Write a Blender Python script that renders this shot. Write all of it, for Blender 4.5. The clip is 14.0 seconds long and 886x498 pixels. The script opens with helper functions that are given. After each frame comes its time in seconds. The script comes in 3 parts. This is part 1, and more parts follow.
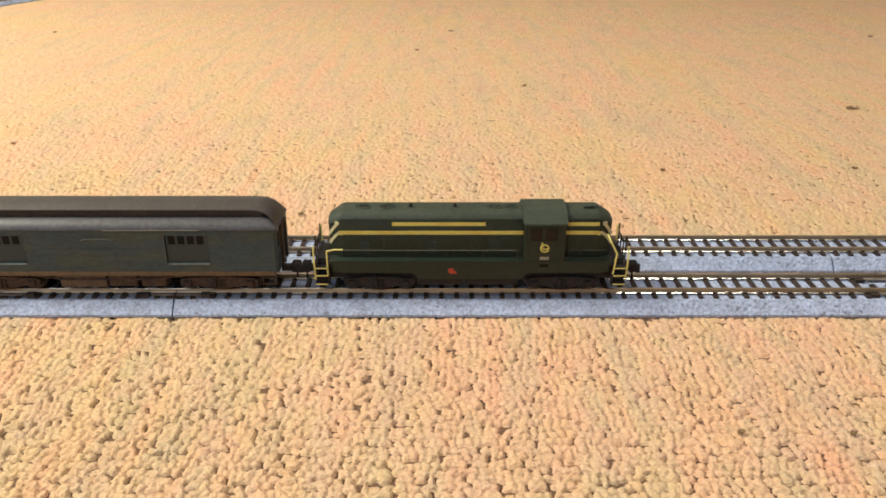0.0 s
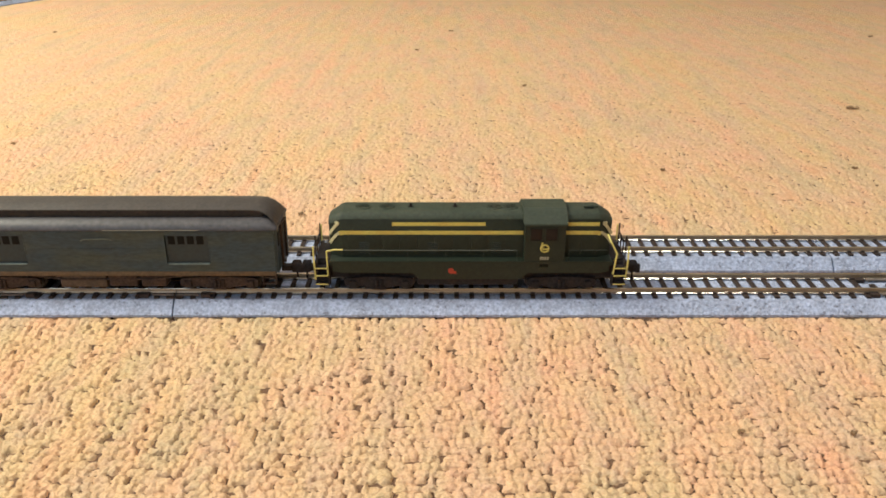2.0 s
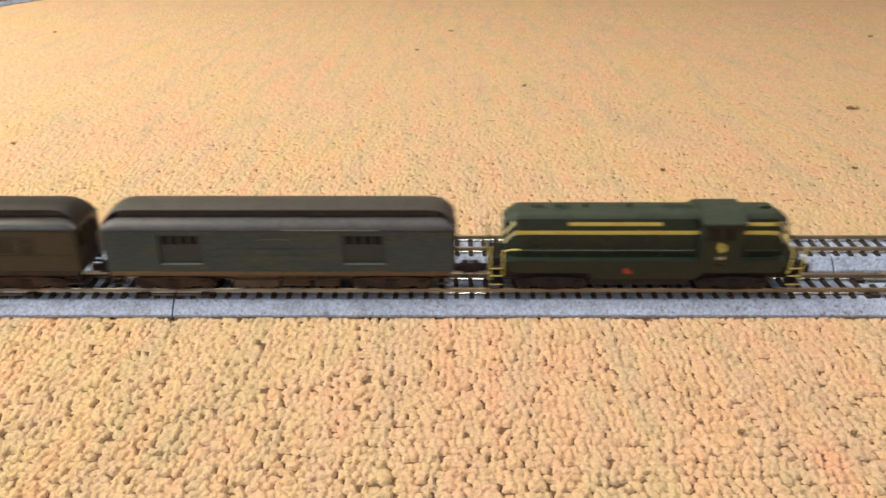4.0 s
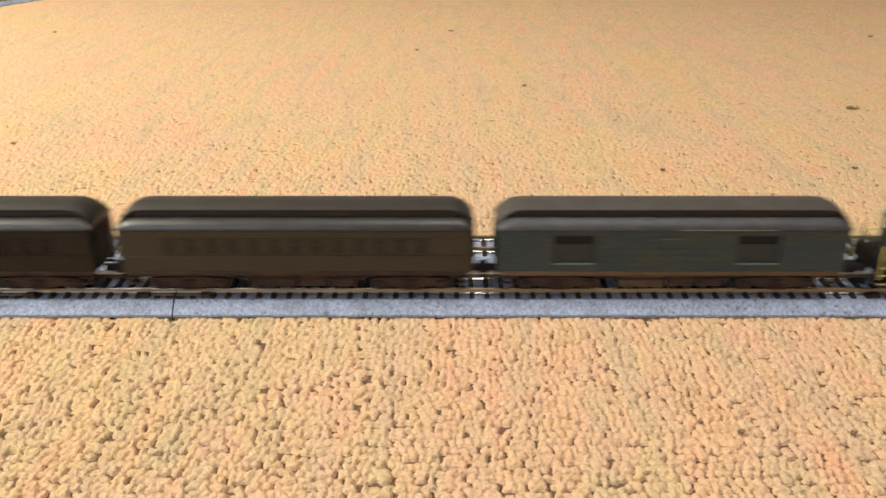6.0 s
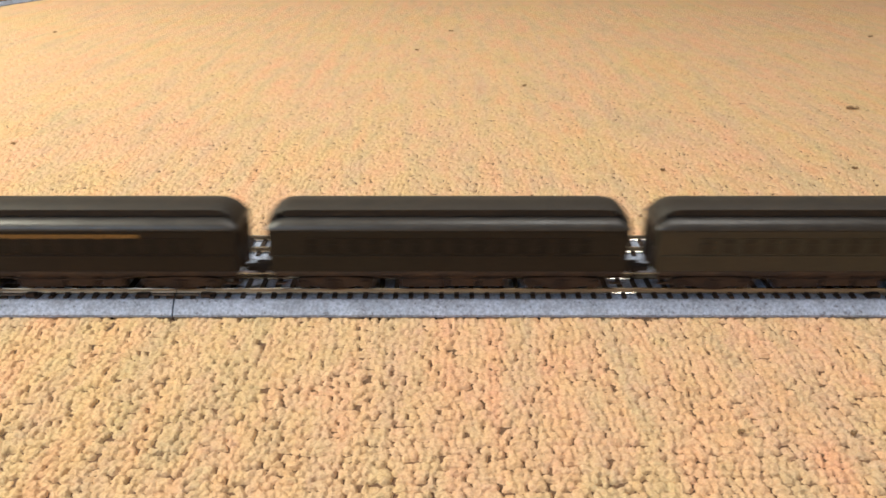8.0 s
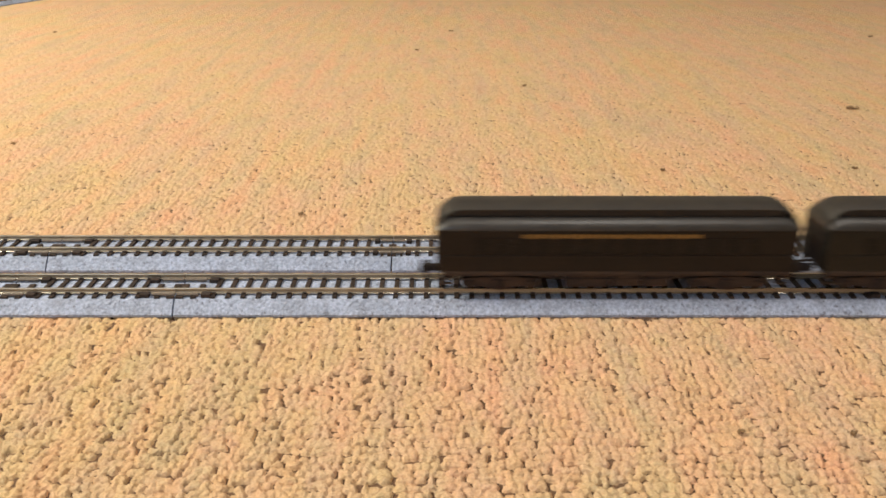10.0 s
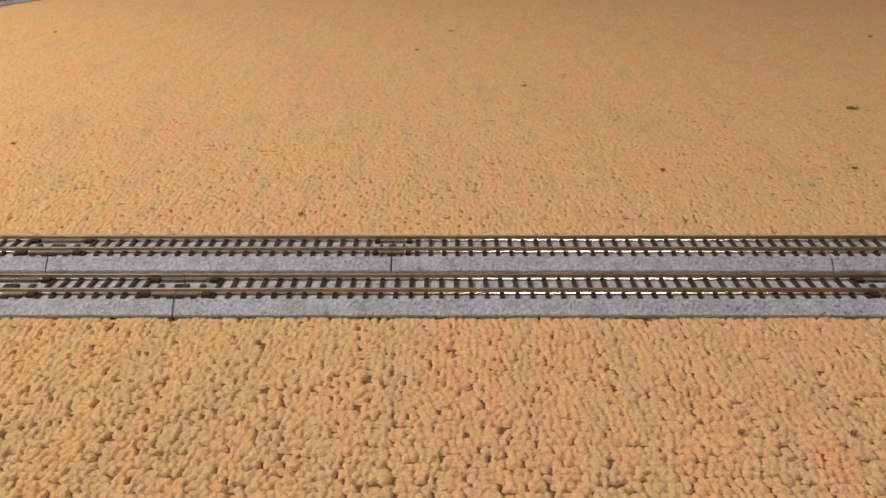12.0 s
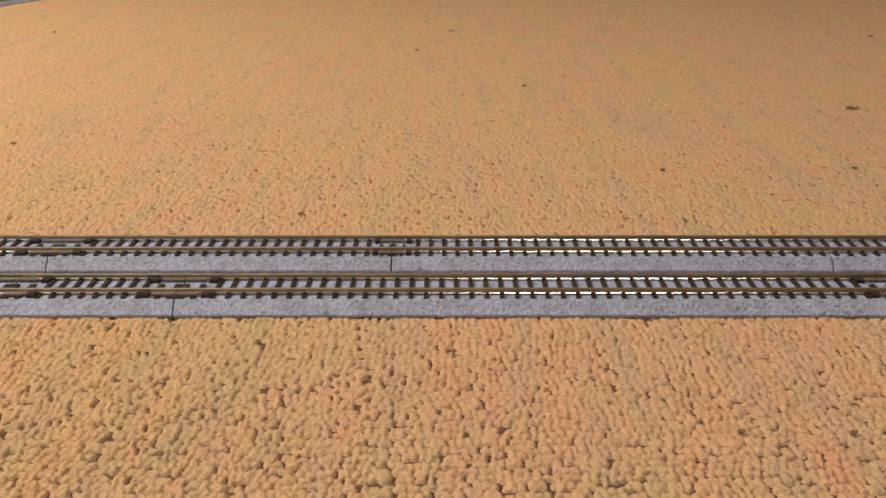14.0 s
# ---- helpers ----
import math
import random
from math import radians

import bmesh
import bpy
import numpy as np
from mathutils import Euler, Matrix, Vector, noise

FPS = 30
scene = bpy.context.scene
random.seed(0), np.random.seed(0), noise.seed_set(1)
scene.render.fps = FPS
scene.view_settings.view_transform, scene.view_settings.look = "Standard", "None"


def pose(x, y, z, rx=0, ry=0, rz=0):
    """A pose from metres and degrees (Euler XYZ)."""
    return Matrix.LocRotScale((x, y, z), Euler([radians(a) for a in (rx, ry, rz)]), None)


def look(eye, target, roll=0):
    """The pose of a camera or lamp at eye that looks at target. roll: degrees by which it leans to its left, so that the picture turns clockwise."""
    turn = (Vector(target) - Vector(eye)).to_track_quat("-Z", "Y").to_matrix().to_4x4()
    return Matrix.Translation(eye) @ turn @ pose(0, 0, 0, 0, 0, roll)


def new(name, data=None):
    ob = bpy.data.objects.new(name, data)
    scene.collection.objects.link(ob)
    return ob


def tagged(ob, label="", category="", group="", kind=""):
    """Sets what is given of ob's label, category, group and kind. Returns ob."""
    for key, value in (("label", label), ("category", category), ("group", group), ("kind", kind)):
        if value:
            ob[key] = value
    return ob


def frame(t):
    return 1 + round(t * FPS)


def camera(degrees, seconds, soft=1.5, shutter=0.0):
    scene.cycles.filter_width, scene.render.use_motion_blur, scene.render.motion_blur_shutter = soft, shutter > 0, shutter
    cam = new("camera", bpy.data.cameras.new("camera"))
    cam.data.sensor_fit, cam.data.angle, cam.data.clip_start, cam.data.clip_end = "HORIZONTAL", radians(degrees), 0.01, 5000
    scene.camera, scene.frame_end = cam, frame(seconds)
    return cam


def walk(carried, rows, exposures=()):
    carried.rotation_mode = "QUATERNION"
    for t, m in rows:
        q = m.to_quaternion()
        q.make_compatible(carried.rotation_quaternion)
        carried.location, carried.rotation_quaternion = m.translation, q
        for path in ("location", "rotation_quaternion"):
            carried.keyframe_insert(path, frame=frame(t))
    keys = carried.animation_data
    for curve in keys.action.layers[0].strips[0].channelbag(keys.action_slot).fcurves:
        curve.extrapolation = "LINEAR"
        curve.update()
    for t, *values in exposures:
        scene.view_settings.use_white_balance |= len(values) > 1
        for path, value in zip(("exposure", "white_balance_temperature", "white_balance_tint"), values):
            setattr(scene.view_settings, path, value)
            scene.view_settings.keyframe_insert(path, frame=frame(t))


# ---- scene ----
cam = camera(57.9, 14.0, soft=1.7, shutter=1.1)
EYE = (0.0, -0.2393, 0.125)
TILT = 23.9
walk(cam, [(0.0, pose(*EYE, 90 - TILT, 0, 0)), (14.0, pose(*EYE, 90 - TILT, 0, 0))],
     exposures=[(0.0, -0.21, 6450, 4), (8.2, -0.24, 6500, 3), (10.5, -0.55, 6950, 6), (11.5, -0.84, 7250, 8), (12.5, -0.93, 8500, 15), (13.2, -0.97, 8200, 16), (14.0, -0.98, 7600, 16)])

# ---- light: a ceiling lamp, an added yellower fill lamp at the left, and a window with dusk light ----
world = bpy.data.worlds.new("room_air")
world.use_nodes = True
scene.world = world
world.node_tree.nodes["Background"].inputs[0].default_value = (0.9, 0.85, 0.8, 1)
world.node_tree.nodes["Background"].inputs[1].default_value = 0.05


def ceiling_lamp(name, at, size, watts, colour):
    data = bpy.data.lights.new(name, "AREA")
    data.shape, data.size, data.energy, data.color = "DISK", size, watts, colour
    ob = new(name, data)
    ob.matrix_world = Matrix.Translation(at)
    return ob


ceiling_lamp("ceiling_lamp", (0.50, -0.08, 2.30), 0.75, 27, (0.98, 0.93, 0.92))
# added fill from the left, so brightness falls off to the right; no real fixture
ceiling_lamp("left_fill_lamp", (-1.20, 0.0, 1.20), 0.40, 62, (1.0, 0.93, 0.78))
# daylight through the window behind the viewer
sky = bpy.data.lights.new("window_daylight", "AREA")
sky.shape, sky.size, sky.size_y, sky.energy, sky.color = "RECTANGLE", 0.96, 0.86, 40, (0.58, 0.74, 1.0)
new("window_daylight", sky).matrix_world = look((-1.4, -2.52, 1.65), (-1.4, 0, 1.65))


# ---- materials ----
def material(name, base, rough=0.6, metal=0.0, grain=0.0, grain_size=0.001, stain=None, stain_size=0.02, stain_amount=0.5,
             bump=0.0, bump_size=0.0006, island=0.0, spec=0.5, stretch=(1, 1, 1), speck=None, speck_size=0.002):
    """Two scales of variation on a base colour: fine grain and broad stains, with fine relief."""
    m = bpy.data.materials.new(name)
    m.use_nodes = True
    nt = m.node_tree
    b = nt.nodes["Principled BSDF"]
    b.inputs["Roughness"].default_value, b.inputs["Metallic"].default_value = rough, metal
    b.inputs["Specular IOR Level"].default_value = spec
    co = nt.nodes.new("ShaderNodeTexCoord")
    mp = nt.nodes.new("ShaderNodeMapping")
    mp.inputs["Scale"].default_value = stretch
    nt.links.new(co.outputs["Object"], mp.inputs["Vector"])
    rgb = nt.nodes.new("ShaderNodeRGB")
    rgb.outputs[0].default_value = (*base, 1)
    colour = rgb.outputs[0]

    def noise_at(size, detail=3):
        n = nt.nodes.new("ShaderNodeTexNoise")
        n.inputs["Scale"].default_value, n.inputs["Detail"].default_value = 1 / size, detail
        nt.links.new(mp.outputs[0], n.inputs["Vector"])
        return n.outputs["Fac"]

    def mix(kind, a, b_in, fac):
        n = nt.nodes.new("ShaderNodeMix")
        n.data_type, n.blend_type = "RGBA", kind
        for socket, value in ((n.inputs[0], fac), (n.inputs[6], a), (n.inputs[7], b_in)):
            if isinstance(value, (int, float, tuple)):
                socket.default_value = value
            else:
                nt.links.new(value, socket)
        return n.outputs[2]

    def ramp(value, lo, hi):
        n = nt.nodes.new("ShaderNodeMapRange")
        n.inputs[1].default_value, n.inputs[2].default_value = lo, hi
        nt.links.new(value, n.inputs[0])
        return n.outputs[0]

    def level(value, lo, hi):
        n = nt.nodes.new("ShaderNodeMapRange")
        n.inputs[3].default_value, n.inputs[4].default_value = lo, hi
        nt.links.new(value, n.inputs[0])
        return n.outputs[0]

    if stain:
        f = ramp(noise_at(stain_size), 0.42, 0.66)
        mm = nt.nodes.new("ShaderNodeMath")
        mm.operation = "MULTIPLY"
        mm.inputs[1].default_value = stain_amount
        nt.links.new(f, mm.inputs[0])
        colour = mix("MIX", colour, (*stain, 1), mm.outputs[0])
    if grain:
        colour = mix("MULTIPLY", colour, level(ramp(noise_at(grain_size, 4), 0.3, 0.7), 1 - grain, 1 + grain), 1.0)
    if speck:
        colour = mix("MIX", colour, (*speck, 1), level(ramp(noise_at(speck_size, 1), 0.64, 0.72), 0.0, 0.55))
    if island:
        g = nt.nodes.new("ShaderNodeNewGeometry")
        colour = mix("MULTIPLY", colour, level(g.outputs["Random Per Island"], 1 - island, 1 + island), 1.0)
        o = nt.nodes.new("ShaderNodeObjectInfo")
        colour = mix("MULTIPLY", colour, level(o.outputs["Random"], 1 - island, 1 + island), 1.0)
    nt.links.new(colour, b.inputs["Base Color"])
    if bump:
        bn = nt.nodes.new("ShaderNodeBump")
        bn.inputs["Strength"].default_value, bn.inputs["Distance"].default_value = bump, bump_size
        nt.links.new(noise_at(bump_size), bn.inputs["Height"])
        nt.links.new(bn.outputs[0], b.inputs["Normal"])
        r = level(noise_at(stain_size * 0.6), max(0.05, rough - 0.12), min(1, rough + 0.12))
        nt.links.new(r, b.inputs["Roughness"])
    return m


def carpet_material():
    """Looped wool pile: each loop a slightly different tan, with rows of pinkish and greyish yarn along the rows."""
    m = bpy.data.materials.new("tan_loop_pile")
    m.use_nodes = True
    nt = m.node_tree
    b = nt.nodes["Principled BSDF"]
    b.inputs["Roughness"].default_value = 0.95
    b.inputs["Specular IOR Level"].default_value = 0.1
    co = nt.nodes.new("ShaderNodeTexCoord")

    def noise_map(size, stretch, detail=2):
        mp = nt.nodes.new("ShaderNodeMapping")
        mp.inputs["Scale"].default_value = stretch
        nt.links.new(co.outputs["Object"], mp.inputs["Vector"])
        n = nt.nodes.new("ShaderNodeTexNoise")
        n.inputs["Scale"].default_value, n.inputs["Detail"].default_value = 1 / size, detail
        nt.links.new(mp.outputs[0], n.inputs["Vector"])
        return n

    def ramp(stops, value):
        r = nt.nodes.new("ShaderNodeValToRGB")
        while len(r.color_ramp.elements) < len(stops):
            r.color_ramp.elements.new(0.5)
        for e, (at, c) in zip(r.color_ramp.elements, stops):
            e.position, e.color = at, (*c, 1)
        nt.links.new(value, r.inputs[0])
        return r.outputs[0]

    def mix(kind, a, c, fac):
        n = nt.nodes.new("ShaderNodeMix")
        n.data_type, n.blend_type = "RGBA", kind
        n.inputs[0].default_value = fac
        nt.links.new(a, n.inputs[6])
        nt.links.new(c, n.inputs[7])
        return n.outputs[2]

    cell = nt.nodes.new("ShaderNodeTexVoronoi")
    cell.inputs["Scale"].default_value = 1 / 0.0027
    nt.links.new(co.outputs["Object"], cell.inputs["Vector"])
    yarn = ramp([(0.0, CARPET[0]), (0.3, CARPET[1]), (0.55, CARPET[2]), (0.8, CARPET[3]), (1.0, CARPET[4])],
                cell.outputs["Color"])
    broad = ramp([(0.30, (0.90, 0.94, 0.90)), (0.43, (1.0, 1.0, 0.92)), (0.56, (1.0, 0.98, 0.97)), (0.70, (1.03, 0.94, 0.90))],
                 noise_map(0.011, (1, 0.5, 1)).outputs["Fac"])
    rows = ramp([(0.34, (0.90, 0.95, 0.96)), (0.5, (1.0, 1.0, 0.97)), (0.66, (1.04, 0.955, 0.915))],
                noise_map(0.011, (1, 0.12, 1)).outputs["Fac"])
    patch = ramp([(0.36, (1.0, 1.01, 0.93)), (0.5, (1.0, 1.0, 1.0)), (0.64, (1.02, 0.97, 1.0))], noise_map(0.07, (1, 0.6, 1)).outputs["Fac"])
    broad = mix("MULTIPLY", mix("MULTIPLY", broad, rows, 1.0), patch, 1.0)
    fibre = ramp([(0.3, (0.80, 0.76, 0.70)), (0.6, (1.0, 1.0, 1.0))], noise_map(0.0007, (1, 1, 1), 3).outputs["Fac"])
    colour = mix("MULTIPLY", mix("MULTIPLY", yarn, broad, 1.0), fibre, 1.0)
    nt.links.new(colour, b.inputs["Base Color"])
    bn = nt.nodes.new("ShaderNodeBump")
    bn.inputs["Strength"].default_value, bn.inputs["Distance"].default_value = 0.9, 0.0006
    nt.links.new(noise_map(0.0007, (1, 1, 1)).outputs["Fac"], bn.inputs["Height"])
    nt.links.new(bn.outputs[0], b.inputs["Normal"])
    return m


CARPET = [(0.53, 0.36, 0.235), (0.57, 0.40, 0.265), (0.585, 0.415, 0.28), (0.58, 0.395, 0.275), (0.595, 0.44, 0.285)]
PILE = carpet_material()
# dark brown that stands in for shade between the carpet loops
CLEFT_SHADE = material("brown_cleft_shade", (0.12, 0.066, 0.038), 0.95, grain=0.3, grain_size=0.002)
BACKING = material("carpet_backing", (0.44, 0.30, 0.19), 0.95, grain=0.3, grain_size=0.003, bump=0.6, bump_size=0.002)
WALL = material("warm_white_wall", (0.72, 0.66, 0.56), 0.8, grain=0.05, grain_size=0.01, stain=(0.66, 0.60, 0.50), stain_size=0.5, bump=0.1)
BALLAST = material("grey_ballast_plastic", (0.325, 0.375, 0.52), 0.75, grain=0.28, grain_size=0.001, stain=(0.22, 0.25, 0.33),
                   stain_size=0.006, stain_amount=0.6, bump=0.6, bump_size=0.0011, speck=(0.06, 0.06, 0.075), speck_size=0.0016)
SLEEPER = material("dark_brown_plastic", (0.034, 0.024, 0.021), 0.6, grain=0.3, grain_size=0.0008, stain=(0.045, 0.034, 0.03),
                   stain_size=0.003, bump=0.3, bump_size=0.0004, island=0.2, spec=0.2)
JOINER = material("brown_joiner_plastic", (0.13, 0.105, 0.09), 0.6, grain=0.3, grain_size=0.0008, bump=0.2)
RAIL = material("nickel_silver", (0.76, 0.73, 0.64), 0.23, 1.0, grain=0.15, grain_size=0.003, stain=(0.52, 0.46, 0.36),
                stain_size=0.012, stain_amount=0.5, bump=0.05, stretch=(0.2, 1, 1))
TARNISH = material("tarnished_nickel", (0.3600, 0.2820, 0.1920), 0.5, 0.6, grain=0.2, grain_size=0.003, stain=(0.2400, 0.1920, 0.1440), stain_size=0.01,
                   stretch=(0.2, 1, 1))
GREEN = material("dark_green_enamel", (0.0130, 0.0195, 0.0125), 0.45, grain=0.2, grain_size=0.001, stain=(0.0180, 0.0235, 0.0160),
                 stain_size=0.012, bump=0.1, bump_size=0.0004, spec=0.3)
GREEN_TOP = material("lighter_green_enamel", (0.0270, 0.0355, 0.0235), 0.66, grain=0.2, grain_size=0.001, stain=(0.0430, 0.0510, 0.0360),
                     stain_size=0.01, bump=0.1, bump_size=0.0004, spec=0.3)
YELLOW = material("yellow_stripe_paint", (0.54, 0.47, 0.11), 0.5, grain=0.15, grain_size=0.0008, stain=(0.48, 0.31, 0.06), stain_size=0.006)
CREAM = material("cream_yellow_paint", (0.56, 0.49, 0.15), 0.5, grain=0.15, grain_size=0.0008)
BONE = material("faded_cream_paint", (0.46, 0.42, 0.24), 0.6, grain=0.25, grain_size=0.0008)
RED = material("red_herald_paint", (0.34, 0.035, 0.015), 0.5, grain=0.2, grain_size=0.0006)
PALE = material("pale_lettering", (0.30, 0.29, 0.21), 0.6, grain=0.2, grain_size=0.0006)
BLACK = material("black_plastic", (0.0276, 0.0242, 0.0242), 0.85, grain=0.3, grain_size=0.0008, stain=(0.0379, 0.0242, 0.0172), stain_size=0.004,
                 bump=0.2, bump_size=0.0004, spec=0.1)
RUST = material("rusty_underframe", (0.0415, 0.0302, 0.0264), 0.85, grain=0.4, grain_size=0.0008, stain=(0.0867, 0.0528, 0.0339), stain_size=0.006,
                bump=0.3, bump_size=0.0005, spec=0.1)
STEEL = material("worn_wheel_steel", (0.035, 0.028, 0.024), 0.6, 0.2, grain=0.2, grain_size=0.001)
PANE = material("dark_window_glass", (0.006, 0.006, 0.006), 0.5, spec=0.12)
CAB_PANE = material("brown_cab_window_glass", (0.022, 0.015, 0.012), 0.5, spec=0.12)
COACH_PANE = material("dusty_window_glass", (0.024, 0.0205, 0.014), 0.48, spec=0.3)
DARK_PANE = material("dark_dusty_window_glass", (0.0105, 0.0082, 0.0068), 0.5, spec=0.2)
WIRE = material("dull_silver_wire", (0.07, 0.08, 0.065), 0.5, 0.1)
GLASS = material("clear_window_glass", (0.9, 0.92, 0.92), 0.02)
GLASS.node_tree.nodes["Principled BSDF"].inputs["Transmission Weight"].default_value = 1.0
LENS = material("clear_headlight_lens", (0.5, 0.48, 0.42), 0.15)
BAG_SIDE = material("blue_green_weathered_paint", (0.0205, 0.0390, 0.0500), 0.55, grain=0.3, grain_size=0.0009, stain=(0.0370, 0.0470, 0.0370),
                    stain_size=0.008, stain_amount=0.9, stretch=(0.45, 1, 1.3), bump=0.15, bump_size=0.0005)
BAG_SILL = material("orange_brown_sill_paint", (0.095, 0.055, 0.026), 0.6, grain=0.3, grain_size=0.001, stain=(0.07, 0.05, 0.03), stain_size=0.006)
BOX_BROWN = material("dusty_brown_paint", (0.0720, 0.0456, 0.0276), 0.7, grain=0.35, grain_size=0.001, stain=(0.0420, 0.0288, 0.0192), stain_size=0.004)
BAG_DOOR = material("teal_weathered_paint", (0.014, 0.025, 0.030), 0.5, grain=0.2, grain_size=0.0009, stain=(0.020, 0.027, 0.027), stain_size=0.004)
PALE_TEAL = material("pale_teal_paint", (0.13, 0.17, 0.17), 0.5, grain=0.3, grain_size=0.002)
ROOF = material("dusty_brown_roof_paint", (0.042, 0.035, 0.031), 0.62, grain=0.25, grain_size=0.001, stain=(0.056, 0.049, 0.044),
                stain_size=0.010, bump=0.15, bump_size=0.0005)
ROOF_LOW = material("dusty_violet_grey_roof_paint", (0.038, 0.036, 0.042), 0.55, grain=0.3, grain_size=0.0014, stain=(0.066, 0.061, 0.064),
                    stain_size=0.008, bump=0.15, bump_size=0.0005)
CLERE = material("rusty_clerestory_paint", (0.020, 0.013, 0.009), 0.7, grain=0.4, grain_size=0.001, stain=(0.040, 0.024, 0.014), stain_size=0.006)
COACH_ROOF = material("dark_brown_roof_paint", (0.0179, 0.0145, 0.0127), 0.55, grain=0.25, grain_size=0.001, stain=(0.0263, 0.0221, 0.0187),
                      stain_size=0.010, bump=0.15, bump_size=0.0005)
COACH_ROOF_LOW = material("dark_grey_roof_paint", (0.0238, 0.0213, 0.0213), 0.38, grain=0.25, grain_size=0.001, stain=(0.0425, 0.0391, 0.0382),
                          stain_size=0.008, bump=0.15, bump_size=0.0005)
OLIVE = material("olive_coach_paint", (0.0259, 0.0223, 0.0151), 0.45, grain=0.2, grain_size=0.001, stain=(0.0331, 0.0274, 0.0187), stain_size=0.01, bump=0.1)
DARK_OLIVE = material("dark_olive_coach_paint", (0.0144, 0.0112, 0.0086), 0.45, grain=0.2, grain_size=0.001, stain=(0.0194, 0.0158, 0.0115), stain_size=0.01, bump=0.1, spec=0.25)
UMBER = material("dark_umber_coach_paint", (0.0108, 0.0072, 0.0061), 0.45, grain=0.2, grain_size=0.001, stain=(0.0158, 0.0108, 0.0079), stain_size=0.01, bump=0.1, spec=0.25)
ORANGE = material("orange_letterboard_paint", (0.2080, 0.1105, 0.0260), 0.5, grain=0.2, grain_size=0.001)
LINT = material("dark_lint", (0.24, 0.15, 0.08), 0.95, grain=0.4, grain_size=0.001)

MM = 0.001


# ---- mesh helpers, in millimetres ----
def box(bm, x, y, z, sx, sy, sz, bevel=0.0, turn=None):
    geo = bmesh.ops.create_cube(bm, size=1.0)["verts"]
    m = Matrix.Translation((x, y, z)) @ (turn or Matrix()) @ Matrix.Diagonal((sx, sy, sz, 1))
    bmesh.ops.transform(bm, matrix=m, verts=geo)
    if bevel:
        edges = list({e for v in geo for e in v.link_edges})
        bmesh.ops.bevel(bm, geom=edges, offset=bevel, segments=2, affect="EDGES", profile=0.6)


def tube(bm, a, b, r, sides=8, r2=None):
    a, b = Vector(a), Vector(b)
    d = b - a
    geo = bmesh.ops.create_cone(bm, cap_ends=True, segments=sides, radius1=r, radius2=r if r2 is None else r2, depth=d.length)["verts"]
    m = Matrix.Translation((a + b) / 2) @ d.to_track_quat("Z", "Y").to_matrix().to_4x4()
    bmesh.ops.transform(bm, matrix=m, verts=geo)


def wire(bm, points, r, sides=6):
    for a, b in zip(points, points[1:]):
        tube(bm, a, b, r, sides)


def prism(bm, outline, x0, x1, ends=None):
    """An outline in (y, z) drawn along x. ends: scale of (y, z about its foot) and inset at each end station."""
    stations = ends or [(x0, 1, 1), (x1, 1, 1)]
    foot = min(z for _, z in outline)
    rings = [[bm.verts.new((x, y * sy, foot + (z - foot) * sz)) for y, z in outline] for x, sy, sz in stations]
    n = len(outline)
    for r0, r1 in zip(rings, rings[1:]):
        for i in range(n):
            bm.faces.new((r0[i], r0[(i + 1) % n], r1[(i + 1) % n], r1[i]))
    bm.faces.new(list(reversed(rings[0])))
    bm.faces.new(rings[-1])


def plate(bm, outline, y0, y1):
    """An outline in (x, z) given a thickness along y."""
    a = [bm.verts.new((x, y0, z)) for x, z in outline]
    b = [bm.verts.new((x, y1, z)) for x, z in outline]
    n = len(outline)
    for i in range(n):
        bm.faces.new((a[i], a[(i + 1) % n], b[(i + 1) % n], b[i]))
    bm.faces.new(list(reversed(a)))
    bm.faces.new(b)


def mesh_of(name, bm, mat, smooth=False):
    bmesh.ops.recalc_face_normals(bm, faces=bm.faces)
    bm.transform(Matrix.Scale(MM, 4))
    data = bpy.data.meshes.new(name)
    bm.to_mesh(data)
    bm.free()
    data.materials.append(mat)
    if smooth:
        data.polygons.foreach_set("use_smooth", [True] * len(data.polygons))
        data.set_sharp_from_angle(angle=radians(40))
    return data


def part(name, bm, mat, parent, label="", smooth=True):
    ob = new(name, mesh_of(name, bm, mat, smooth))
    ob.parent = parent
    return tagged(ob, label)


def piece(name, data, parent, at=(0, 0, 0)):
    """A part that shares its mesh with others like it; its place in millimetres."""
    ob = new(name, data)
    ob.parent = parent
    ob.location = [v * MM for v in at]
    return ob


def made(build, *args, **kw):
    bm = bmesh.new()
    build(bm, *args, **kw)
    return bm


